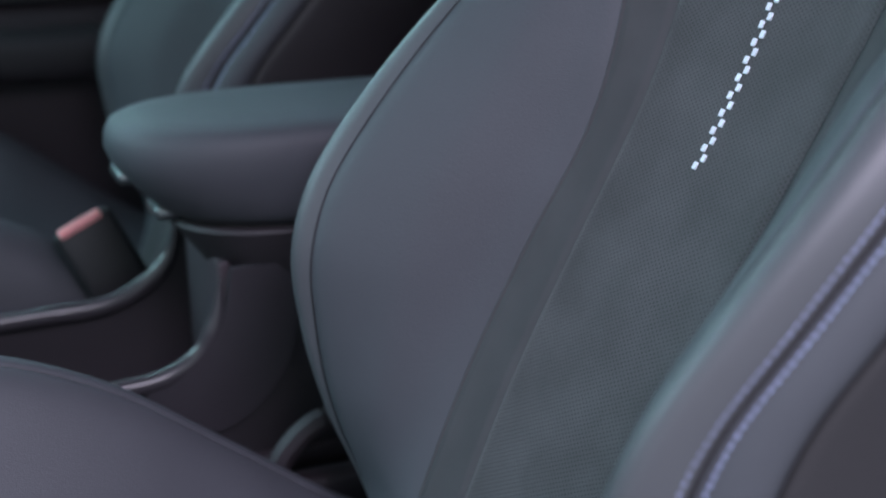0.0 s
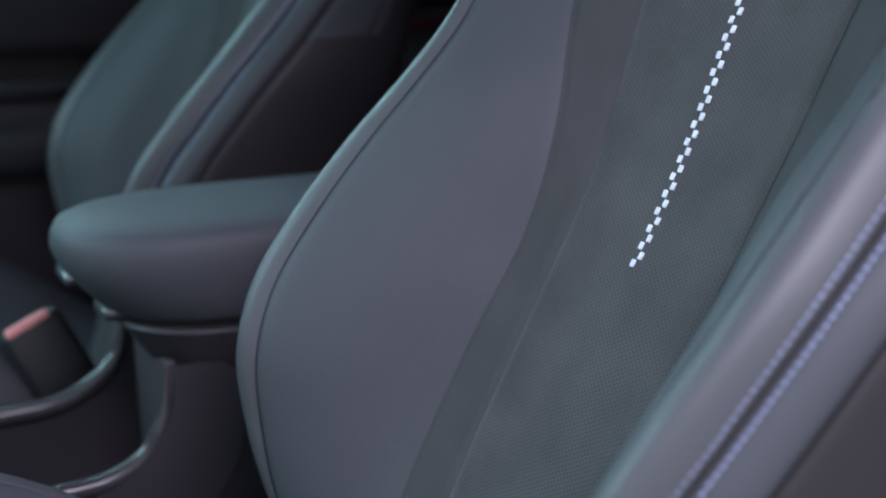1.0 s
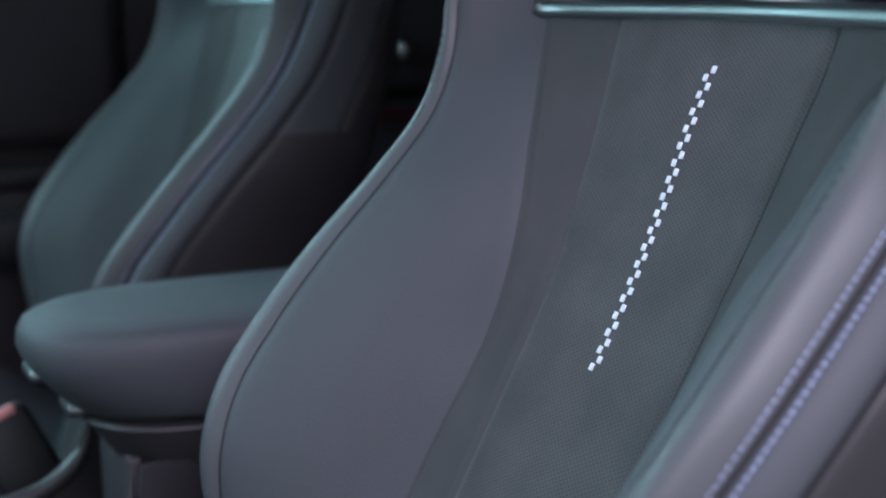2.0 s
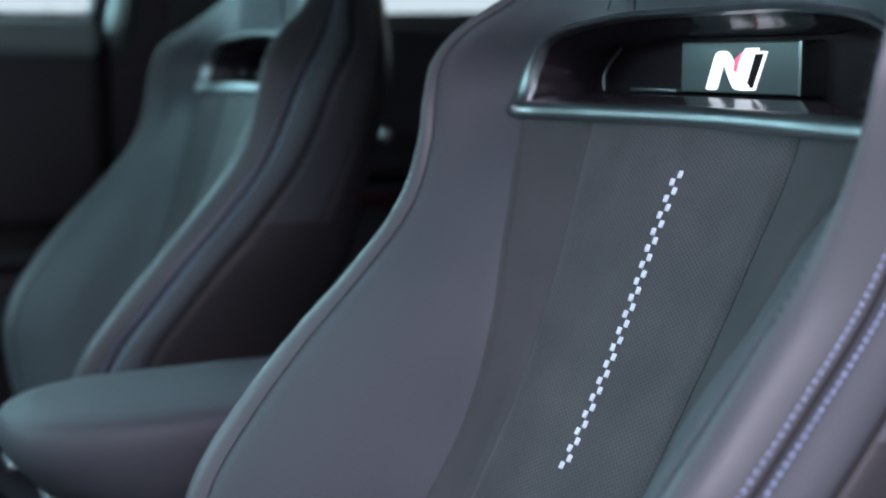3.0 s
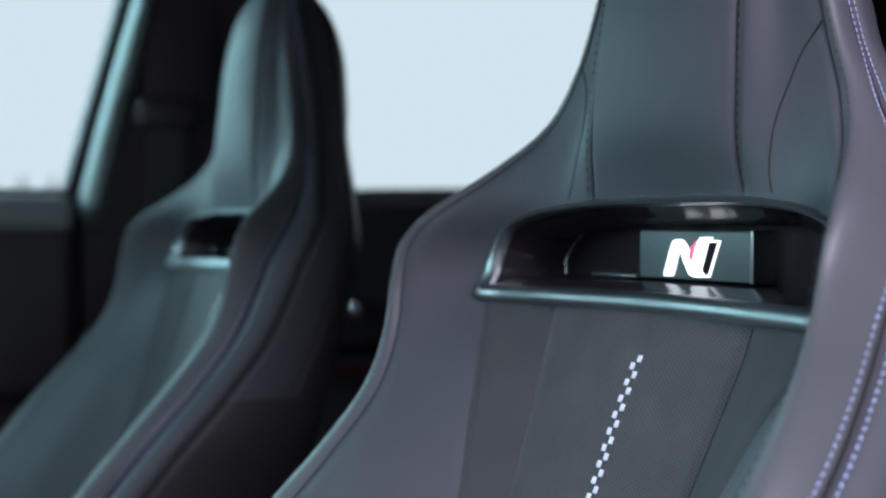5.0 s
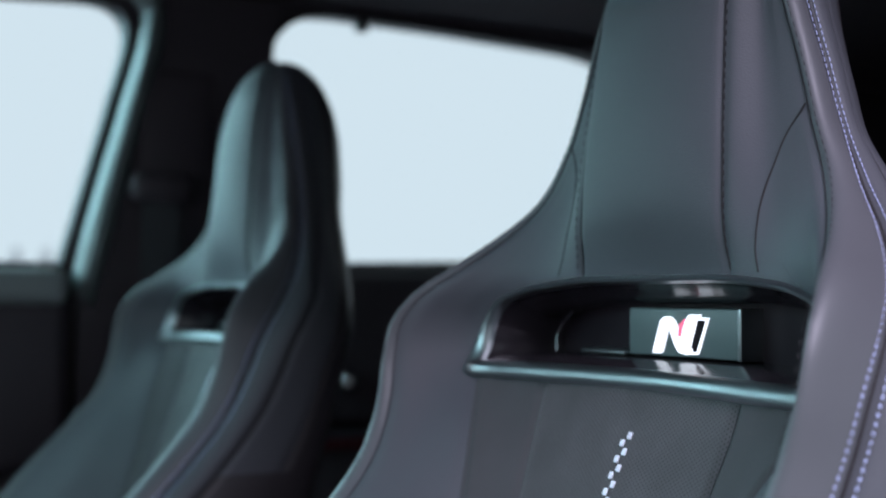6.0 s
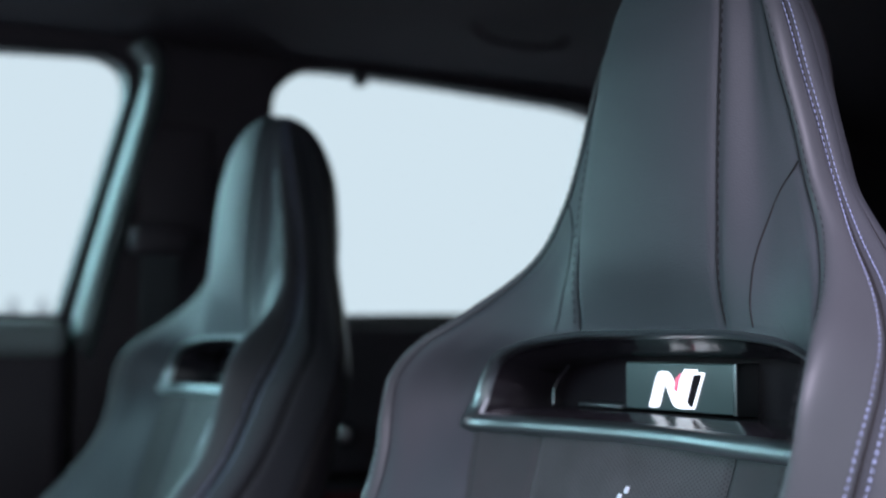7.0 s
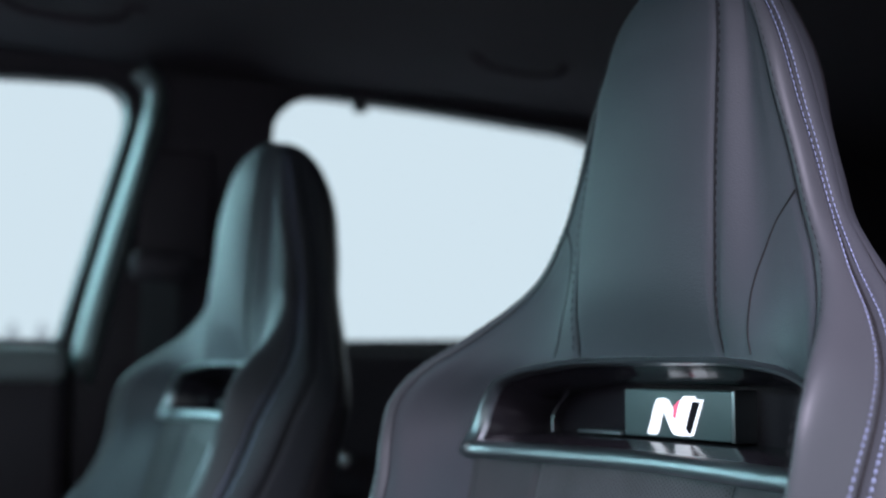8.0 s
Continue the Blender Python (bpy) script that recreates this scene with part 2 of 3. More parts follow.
X5 = ((0.420, -0.1304), (0.500, -0.1560), (0.560, -0.1774), (0.620, -0.2025), (0.670, -0.2095), (0.710, -0.1947), (0.750, -0.1643), (0.790, -0.1302), (0.830, -0.0918), (0.870, -0.0597), (0.910, -0.0392), (0.940, -0.0265), (0.965, -0.0102), (0.985, 0.0056), (1.005, 0.0203), (1.035, 0.0377), (1.070, 0.0505), (1.100, 0.0517), (1.135, 0.0495), (1.190, 0.0500))
X7 = ((0.42, -0.10), (0.62, -0.02), (0.78, 0.02), (0.87, 0.050), (0.93, 0.070), (1.00, 0.092), (1.05, 0.107), (1.13, 0.120), (1.17, 0.120))
Y7 = ((0.42, 0.235), (0.70, 0.235), (0.80, 0.226), (0.90, 0.212), (0.97, 0.194), (1.01, 0.164), (1.05, 0.122), (1.10, 0.092), (1.17, 0.074))
LOW, TOP, DOME = 0.42, 1.233, 1.13


def section(z):
    """A half slice; above DOME the slices shrink to a rounded crown."""
    if z <= DOME:
        return body_section(z)
    u = min(1.0, (z - DOME) / (TOP - DOME))
    f = max(0.004, (1 - u ** 2.5) ** 0.5)
    mid = Vector((0.066, 0, z))
    return [mid + (Vector((p.x, p.y, z)) - mid) * f for p in body_section(z)]


def body_section(z):
    """Half a level slice of the backrest: centre, insert edge, strip seam, bolster, rim, stitch, side, corner, back."""
    g = [Vector((spline(z, X0), 0, z)), Vector((spline(z, X1), spline(z, Y1), z)), Vector((spline(z, X2), spline(z, Y2), z)), None,
         Vector((spline(z, X4), spline(z, Y4), z)), Vector((spline(z, X5), spline(z, Y5), z))]
    w = min(1, max(0, (0.90 - z) / 0.08))
    g[3] = (g[2] + g[4]) / 2 + Vector((0.006 - 0.014 * w, -0.004 * w, 0)) * min(1, abs(g[4].x - g[2].x) * 20)
    x7, y7 = spline(z, X7), spline(z, Y7)
    far_x = min(0.03, (0.45 if z < 0.95 else max(0.3, 0.45 - (z - 0.95) * 3)) * (x7 - g[5].x))
    g.append(Vector((g[5].x + far_x, g[5].y + (0.013 if z < 0.95 else max(-0.008, 0.013 - (z - 0.95) * 0.18)), z)))
    g.append(Vector((x7, min(y7, g[6].y) * (0.9 if z < 0.95 else max(0.5, 0.9 - (z - 0.95) * 2.2)), z)))
    g.append(Vector((x7 + 0.022 * min(1, (TOP - z) * 8), 0, z)))
    return g


SLICES = {}


def skin(s, z):
    """Point of the backrest at guide s (0 centre .. 8 back, minus: the other side) and height z."""
    key = round(z, 5)
    if key not in SLICES:
        half = section(z)
        flip = [Vector((p.x, -p.y, p.z)) for p in half[:0:-1]]
        SLICES[key] = flip + half
    return catmull(SLICES[key], s + 8)


def skin_normal(s, z):
    a = skin(min(s + 0.03, 8), z) - skin(max(s - 0.03, -8), z)
    b = skin(s, min(z + 0.003, TOP)) - skin(s, max(z - 0.003, LOW))
    n = b.cross(a)
    return n.normalized() if n.length > 0 else Vector((-1, 0, 0))


EDGE = (0.0, 0.025, 0.07, 0.14, 0.25, 0.375, 0.5, 0.625, 0.75, 0.86, 0.93, 0.975, 1.0)


def panel(s0, s1, z0, z1, step=0.009, sink=0.0026, puff=0.0, tuck=(None, None), hole=False, pull=0.0035):
    """One upholstery panel, its edges drawn down into the seams; tuck: a seam's depth by height."""
    n = max(1, math.ceil(s1 - s0 - 0.01))
    sub = [(k + e) / n for k in range(n) for e in EDGE[:-1]] + [1.0]
    if hole:
        sub = sorted(set(sub + [k / 40 for k in range(41)]))
    ss = [s0 + (s1 - s0) * u for u in sub]
    zs, z = [], z0
    while z < z1 - 1e-6:
        zs.append(z)
        z += 0.003 if hole and 0.92 < z < 0.995 else step if z < DOME else 0.004 if z < TOP - 0.012 else 0.0015
    zs.append(z1)
    grid = []
    for z in zs:
        row = []
        ca, cb = (1.0 if f is None else f(z) for f in tuck)
        da1, db1 = (skin(min(s0 + 0.5, 8), z) - skin(s0, z)).length * 2, (skin(s1, z) - skin(max(s1 - 0.5, -8), z)).length * 2
        for s in ss:
            p, nn = skin(s, z), skin_normal(s, z)
            d = ca * math.exp(-((s - s0) * da1 / pull) ** 2) + cb * math.exp(-((s1 - s) * db1 / pull) ** 2)
            u = (s - s0) / (s1 - s0)
            row.append(p - nn * sink * min(1, d) + nn * puff * math.sin(math.pi * u) * min(1, (TOP - z) * 12) * (min(1, max(0, (z - 0.992) / 0.04)) if z0 > 0.95 else 1))
        grid.append(row)
    bm = sheet(grid)
    if hole:
        inner = inset(fine(BEZEL), 0.0005)
        gone = [f for f in bm.faces if inside(f.calc_center_median().y, f.calc_center_median().z, inner)]
        bmesh.ops.delete(bm, geom=gone, context="FACES")
    return bm


def inside(y, z, poly):
    hit = False
    for (a, b), (c, d) in zip(poly, poly[1:] + poly[:1]):
        if (b > z) != (d > z) and y < (c - a) * (z - b) / (d - b) + a:
            hit = not hit
    return hit


def seam_line(s, z0, z1, r, lift=0.0, n=90):
    pts = []
    for k in range(n):
        z = z0 + (z1 - z0) * k / (n - 1)
        pts.append(skin(s(z), z) + skin_normal(s(z), z) * lift)
    return tube(pts, r, 6)


def stitches(s_of, z0, z1, side, off, length, gap, r, lift):
    """A run of short threads beside a seam."""
    pts = []
    n = 1500
    for k in range(n):
        z = z0 + (z1 - z0) * k / (n - 1)
        s = s_of(z) * side
        p, q = skin(s, z), skin_normal(s, z)
        w = (skin(s + 0.02 * side, z) - skin(s - 0.02 * side, z)).normalized()
        pts.append((p + w * off * (1.0 if z < 0.98 else max(0.5, 1 - (z - 0.98) * 6)) + q * lift, q))
    bm = bmesh.new()
    run = 0.0
    seg = [pts[0]]
    for a, b in zip(pts[:-1], pts[1:]):
        run += (b[0] - a[0]).length
        seg.append(b)
        if run >= length + gap:
            p0 = seg[0][0]
            p1 = p0 + (seg[-1][0] - p0) * (length / (length + gap))
            q = seg[0][1]
            d = (p1 - p0).normalized()
            w = d.cross(q).normalized()
            ring = []
            thin = 1.0 if p0.z < 0.96 else 0.62
            for u, rr, h in ((0, 0.45, -0.6), (0.25, 1, 0.25), (0.75, 1, 0.25), (1, 0.45, -0.6)):
                rr *= thin
                c = p0.lerp(p1, u) + q * r * h * thin
                ring.append([bm.verts.new(c + w * r * rr * math.cos(t) + q * r * rr * 0.7 * math.sin(t)) for t in (0, 1.05, 2.09, 3.14, 4.19, 5.24)])
            for ra, rb in zip(ring[:-1], ring[1:]):
                for i in range(6):
                    bm.faces.new((ra[i], ra[(i + 1) % 6], rb[(i + 1) % 6], rb[i]))
            bm.faces.new(ring[0])
            bm.faces.new(ring[-1])
            run, seg = 0.0, [b]
    return bm


# outline of the opening under the headrest, as (y, z); its frame lies on the upholstery
SAG = [(-0.170 + 0.340 * k / 12, 0.9290 - 0.0012 * (k / 6 - 1) ** 2) for k in range(13)]
SHOULDER = [(0.166, 0.956), (0.150, 0.9755), (0.122, 0.9835), (0.070, 0.9890)]
BEZEL = rounded(SAG + SHOULDER + [(-y, z) for y, z in SHOULDER[::-1]], [0.010] + [0.0] * 11 + [0.010, 0.012, 0.012, 0.012, 0.02, 0.02, 0.012, 0.012, 0.012], 8)


def bezel_x(y, z):
    lo, hi = 0.0, 3.6
    for _ in range(22):
        mid = (lo + hi) / 2
        lo, hi = (mid, hi) if skin(mid, z).y < abs(y) else (lo, mid)
    return skin(lo, z).x


def fine(outline, step=0.006):
    out = []
    for (a, b), (c, d) in zip(outline, outline[1:] + outline[:1]):
        n = max(1, int(math.hypot(c - a, d - b) / step))
        out += [(a + (c - a) * k / n, b + (d - b) * k / n) for k in range(n)]
    return out


def inset(outline, low, side=None, high=None):
    """The outline drawn in: by low at its lower edge, side at its ends, high at its upper edge."""
    side, high = low if side is None else side, low if high is None else high
    n = len(outline)
    out = []
    for i in range(n):
        (a, b), (c, d) = outline[i - 1], outline[(i + 1) % n]
        t = Vector((c - a, d - b)).normalized()
        y, z = outline[i]
        dist = side + (low - side) * t.x if t.x > 0 else side + (high - side) * -t.x
        out.append((y - t.y * dist, z + t.x * dist))
    return out


def bezel_ring(loops):
    """Skin through loops of (drawn in low, side, high, depth)."""
    base = fine(BEZEL)
    grid = []
    for *dist, depth in loops:
        grid.append([Vector((bezel_x(y0, z0) * (1 if depth < 0.02 else 0.35) + depth, y, z)) for (y, z), (y0, z0) in zip(inset(base, *dist), base)])
    return sheet(grid, closed=True)


def build_seat():
    seat = thing("sports_seat", "charcoal leather sports seat with perforated suede centre and built-in headrest", "car seat", "front seats")
    def low(z):
        return 1.0 if z < 0.93 else 0.0

    def high(z):
        return min(1.0, max(0.0, (z - 0.985) / 0.012))
    part("insert_panel", panel(-1, 1, 0.44, 0.948, puff=0.0015, sink=0.0014, hole=True), SUEDE, seat, "perforated grey suede centre panel")
    part("headrest_panel", panel(-1, 1, 0.957, TOP, puff=0.004, hole=True, sink=0.0018), LEATHER, seat, "smooth leather headrest face")
    for g, flip in (((1, 2), False), ((-2, -1), True)):
        part("strip_panel", panel(*g, 0.44, 0.957, sink=0.0018, hole=True), SUEDE_PLAIN, seat, "plain suede strip beside the centre")
        part("headrest_cheek", panel(*g, 0.957, TOP, hole=True, sink=0.0018, tuck=(high, lambda z: 0.0) if not flip else (lambda z: 0.0, high)), LEATHER, seat)
    for g, flip in (((2, 3.7), False), ((-3.7, -2), True)):
        part("side_bolster", panel(*g, LOW, TOP, sink=0.002, pull=0.005, tuck=(low, None) if not flip else (None, low)), LEATHER, seat, "padded leather side bolster")
    for g in ((3.7, 5), (-5, -3.7)):
        part("bolster_rim", panel(*g, LOW, TOP, puff=0.002, sink=0.0017), RIM_LEATHER, seat, "smooth leather rim of the bolster, coloured paler for the light it catches")
    for g in ((5, 6), (-6, -5)):
        part("side_panel", panel(*g, LOW, TOP, puff=0.002), LEATHER, seat)
    for g in ((6, 6.6), (-6.6, -6)):
        part("headrest_side", panel(*g, 0.82, TOP), LEATHER, seat)
    for inner, z0, z1, shell_name in ((6, LOW, 0.82, "back_shell"), (6.6, 0.82, TOP, "headrest_back")):
        part(shell_name, panel(inner, 8, z0, z1, tuck=(None, lambda z: 0.0)), SHELL, seat, "black hard plastic back shell")
        part(shell_name, panel(-8, -inner, z0, z1, tuck=(lambda z: 0.0, None)), SHELL, seat, "black hard plastic back shell")
    for side in (1, -1):
        for s, z0, z1, r in ((1, 0.993, TOP - 0.01, 0.0004), (3.7, LOW, TOP - 0.01, 0.0003), (5, LOW, TOP - 0.01, 0.001), (6, LOW, TOP - 0.01, 0.0012)):
            part("seam", seam_line(lambda z, s=s: s * side, z0, z1, r, -0.0014 if s > 2 else -0.0012), SEAM, seat)
        part("strip_seam", seam_line(lambda z: 2 * side, 0.44, 0.955, 0.0013, -0.0024), SUEDE_PLAIN, seat)
        part("cheek_seam", seam_line(lambda z: side * spline(z, ((0.99, 1.45), (1.007, 1.6), (1.025, 1.75), (1.045, 2.1), (1.062, 2.7), (1.077, 3.7))), 0.992, 1.077, 0.0006, 0.0), SEAM, seat)
        for off in (-0.0046, 0.0046):
            part("double_stitching", stitches(lambda z: 5.0, LOW + 0.02, TOP - 0.015, side, off, 0.0028, 0.0009, 0.00062, 0.0003), THREAD, seat, "pale blue double stitching")
        part("headrest_stitching", stitches(lambda z: 1.0, 0.996, TOP - 0.02, side, 0.0036, 0.0034, 0.0024, 0.0007, 0.0008), SEAM, seat)
        part("rim_stitching", stitches(lambda z: 3.7, 0.86, TOP - 0.02, side, 0.0085, 0.0034, 0.0024, 0.00034, 0.0), SEAM, seat)
    # chequered stripe of small pale blocks on the centre line
    bm = rbox(-0.0005, 0.0006, -0.0018, 0.0018, -0.0021, 0.0021, 0.0004, 1)
    first = None
    z_a, z_b = 0.901, 0.7475
    for k in range(36):
        z = z_a + (z_b - z_a) * k / 35
        s = -0.026 if k % 2 == 0 else 0.026
        p, q = skin(s, z), skin_normal(s, z)
        if first is None:
            first = part("stripe_block", bm, MARK, seat, "pale blue-white printed block")
            ob = first
        else:
            ob = new("stripe_block", first.data)
            ob.parent = seat
        up = (skin(s, z + 0.004) - skin(s, z - 0.004)).normalized()
        wide = q.cross(up).normalized()
        m = Matrix((q, wide, up)).transposed().to_4x4()
        m.translation = p + q * 0.0019
        ob.matrix_basis = m
    # opening with its frame and lit badge
    part("bezel", bezel_ring(((-0.003, -0.003, -0.0025, 0.006), (-0.0029, -0.0029, -0.0024, 0.0), (-0.0018, -0.0018, -0.0016, -0.0026), (0.0002, 0.0010, -0.0004, -0.0036),
                              (0.0048, 0.0062, 0.0010, -0.0030), (0.0078, 0.0108, 0.0020, -0.0002), (0.0088, 0.0127, 0.0026, 0.002), (0.0091, 0.0131, 0.0028, 0.006))), CHROME, seat, "dark satin chrome opening frame")
    part("opening_lining", bezel_ring(((0.0087, 0.0127, 0.0026, 0.003), (0.0097, 0.0140, 0.0040, 0.008), (0.0128, 0.0165, 0.0085, 0.0165), (0.0137, 0.0195, 0.0120, 0.030), (0.0140, 0.0215, 0.0132, 0.038),
                                       (0.0144, 0.0235, 0.0138, 0.056))), GLOSS, seat, "glossy black funnel-shaped lining")
    part("lining_ledge", rbox(0.034, 0.052, 0.053, 0.10, 0.9438, 0.9462, 0.0008), CHROME, seat)
    bm = bmesh.new()
    bm.faces.new([bm.verts.new((0.052, y, z)) for y, z in inset(fine(BEZEL), 0.012)])
    part("opening_back", bm, GLOSS, seat)
    for side in (1, -1):
        part("lining_rib", tube(smooth_path(((0.026, side * 0.116, 0.944), (0.028, side * 0.118, 0.955), (0.033, side * 0.108, 0.970)), 14), 0.001), GLOSS, seat)
    badge = part("badge", rbox(0.037, 0.06, -0.048, 0.052, 0.9445, 0.9725, 0.0012), BADGE, seat, "grey badge plate with a lit emblem")
    part("badge_edge", rbox(0.0362, 0.06, -0.0515, -0.0482, 0.944, 0.973, 0.0008), CHROME, seat)

    def flat(pts, x):
        b = bmesh.new()
        f = b.faces.new([b.verts.new((x, y - 0.0045, z - 0.0008)) for y, z in pts])
        r = bmesh.ops.extrude_face_region(b, geom=[f])
        for v in r["geom"]:
            if isinstance(v, bmesh.types.BMVert):
                v.co.x -= 0.0008
        bmesh.ops.triangulate(b, faces=b.faces)
        return b

    x = 0.037
    part("emblem_bar", flat(rounded([(0.0322, 0.9469), (0.0236, 0.9682), (0.0142, 0.9685), (0.0224, 0.9470)], (0.002, 0.004, 0.001, 0.002), 4), x), LIT, badge, "lit white slanted bar")
    part("emblem_wedge", flat(rounded([(0.0210, 0.9682), (0.0138, 0.9685), (0.0098, 0.9655), (0.0040, 0.9560), (-0.0062, 0.9494), (-0.0010, 0.9470), (0.0075, 0.9476), (0.0125, 0.9550), (0.0165, 0.9630)],
                                      (0.001, 0.002, 0.003, 0.004, 0.001, 0.002, 0.004, 0.003, 0.003), 4), x - 0.0002), LIT, badge)
    part("emblem_block", flat([(0.0081, 0.9525), (0.0051, 0.9575), (-0.0004, 0.9677), (-0.0101, 0.9677), (-0.0022, 0.9472), (0.0051, 0.9476)], x - 0.0004), LIT, badge)
    part("emblem_cap", flat([(-0.0002, 0.9676), (-0.0020, 0.9698), (-0.0128, 0.9700), (-0.0128, 0.9683)], x), LIT, badge)
    part("emblem_box_top", flat([(-0.0092, 0.9683), (-0.0199, 0.9682), (-0.0193, 0.9669), (-0.0092, 0.9669)], x), LIT, badge)
    part("emblem_box_side", flat([(-0.0181, 0.9678), (-0.0199, 0.9680), (-0.0108, 0.9477), (-0.0090, 0.9476)], x - 0.0001), LIT, badge)
    part("emblem_box_base", flat([(-0.0008, 0.9486), (-0.0106, 0.9486), (-0.0101, 0.9474), (-0.0002, 0.9471)], x - 0.0001), LIT, badge)
    part("emblem_slot", flat([(-0.0101, 0.9667), (-0.0180, 0.9667), (-0.0102, 0.9487), (-0.0028, 0.9487)], x + 0.0003), GLOSS, badge)
    part("emblem_tick", flat([(0.0058, 0.9640), (0.0010, 0.9674), (0.0042, 0.9566), (0.0072, 0.9578)], x - 0.0006), LIT_RED, badge, "small lit red tick")
    # cushion
    zc = ((-0.66, 0.50), (-0.62, 0.535), (-0.5, 0.535), (-0.4, 0.515), (-0.28, 0.475), (-0.2, 0.45), (-0.1, 0.44))
    zr = ((-0.66, 0.52), (-0.62, 0.585), (-0.5, 0.628), (-0.408, 0.619), (-0.345, 0.59), (-0.278, 0.541), (-0.196, 0.480), (-0.1, 0.435))

    def cushion(u, x):
        c, r = spline(x, zc), spline(x, zr)
        pts = [Vector((x, 0, c)), Vector((x, 0.075, c + 0.002)), Vector((x, 0.13, c + (r - c) * 0.3)), Vector((x, 0.185, r - 0.006)), Vector((x, 0.21, r)),
               Vector((x, 0.235, r - 0.018)), Vector((x, 0.25, r - 0.07)), Vector((x, 0.245, 0.36))]
        return catmull([Vector((p.x, -p.y, p.z)) for p in pts[:0:-1]] + pts, u + 7)

    def cushion_panel(u0, u1, puff):
        n = math.ceil(u1 - u0)
        us = [u0 + (u1 - u0) * (k + e) / n for k in range(n) for e in EDGE[:-1]] + [u1]
        grid = []
        for i in range(55):
            x = -0.655 + 0.555 * i / 54
            row = []
            for u in us:
                d = min(1, math.exp(-((u - u0) * 0.05 / 0.0035) ** 2) + math.exp(-((u1 - u) * 0.05 / 0.0035) ** 2))
                row.append(cushion(u, x) + Vector((0, 0, -0.0028 * d + puff * math.sin(math.pi * (u - u0) / (u1 - u0)))))
            grid.append(row)
        return sheet(grid)
    part("cushion_centre", cushion_panel(-1, 1, 0.003), SUEDE, seat, "perforated grey suede cushion centre")
    for a, b in ((1, 3.5), (-3.5, -1)):
        part("cushion_bolster", cushion_panel(a, b, 0.002), LEATHER, seat, "leather cushion side bolster")
    for a, b in ((3.5, 7), (-7, -3.5)):
        part("cushion_side", cushion_panel(a, b, 0.0), LEATHER, seat)
    for side in (1, -1):
        part("cushion_seam", tube([cushion(3.5 * side, -0.64 + 0.53 * k / 60) + Vector((0, 0, -0.0022)) for k in range(61)], 0.0006, 6), SEAM, seat)
    part("seat_base", rbox(-0.60, -0.08, -0.2, 0.2, 0.2, 0.40, 0.02), SHELL, seat, "black seat base and runners")
    return seat


seat = build_seat()
tagged(copy_thing(seat, pose(0, 0.74, 0)), "charcoal leather sports seat on the passenger side beside the far door", "car seat", "front seats")


# ---- centre console ----
def superloop(x0, x1, y0, y1, z, nose=0.125, n=18):
    """Level outline with a long rounded nose at its front and small rounded corners behind."""
    mid, half = (y0 + y1) / 2, (y1 - y0) / 2
    out = []
    for k in range(2 * n + 1):
        a = math.pi * (k / (2 * n) - 0.5)
        c, q = math.cos(a), math.sin(a)
        out.append(Vector((x0 + nose * (1 - c ** 0.84), mid + half * math.copysign(abs(q) ** 0.84, q), z)))
    back = rounded([(x0 + nose, y1), (x1, y1), (x1, y0), (x0 + nose, y0)], (0, 0.02, 0.02, 0), 5)
    return out + [Vector((x, y, z)) for x, y in back[1:-1]]


def stack(levels, x0, x1, y0, y1, nose=0.125):
    """Loft of level outlines: (z, drawn in at the sides, drawn back at the nose)."""
    grid = [superloop(x0 + f, x1 - i, y0 + i, y1 - i, z, nose) for z, i, f in levels]
    bm = sheet(grid, closed=True)
    bm.verts.ensure_lookup_table()
    n = len(grid[0])
    bm.faces.new([bm.verts[k] for k in range(n)])
    bm.faces.new([bm.verts[len(bm.verts) - n + k] for k in range(n)])
    return bm


console = thing("centre_console", "black centre console with padded leather armrest between the seats", "car console")
LID = (-0.3135, 0.06, 0.285, 0.455)
part("armrest_lid", stack(((0.650, 0.013, 0.042), (0.6515, 0.010, 0.037), (0.657, 0.007, 0.030), (0.67, 0.004, 0.017), (0.685, 0.001, 0.005), (0.698, 0.0, 0.0), (0.708, 0.0012, 0.0012), (0.7150, 0.0045, 0.005), (0.7192, 0.011, 0.013), (0.7212, 0.022, 0.028), (0.7222, 0.05, 0.06)), *LID), LEATHER, console, "padded dark leather armrest lid")
part("lid_seam", stack(((0.6455, 0.0135, 0.043), (0.6505, 0.0135, 0.043)), *LID), SEAM, console)
part("armrest_box", stack(((0.607, 0.018, 0.068), (0.612, 0.015, 0.063), (0.63, 0.013, 0.05), (0.644, 0.0105, 0.039), (0.6465, 0.012, 0.041)), *LID, nose=0.085), PLASTIC, console, "black box under the armrest")
# two bright blocks added to give the glints at the lid's front edge
part("lid_glint", rbox(-0.3095, -0.28, 0.350, 0.388, 0.675, 0.685, 0.004), CHROME, console, "small satin block added for a glint at the lid front")
part("lid_glint", rbox(-0.285, -0.25, 0.350, 0.388, 0.646, 0.657, 0.004), CHROME, console)
near_rim = smooth_path(((-0.62, 0.308, 0.545), (-0.45, 0.309, 0.541), (-0.334, 0.310, 0.540), (-0.294, 0.311, 0.5435), (-0.268, 0.312, 0.558), (-0.255, 0.312, 0.582), (-0.2505, 0.313, 0.612)), 50)
far_rim = smooth_path(((-0.62, 0.448, 0.552), (-0.45, 0.446, 0.552), (-0.36, 0.444, 0.553), (-0.31, 0.442, 0.557), (-0.282, 0.44, 0.57), (-0.262, 0.44, 0.59), (-0.25, 0.438, 0.635)), 50)


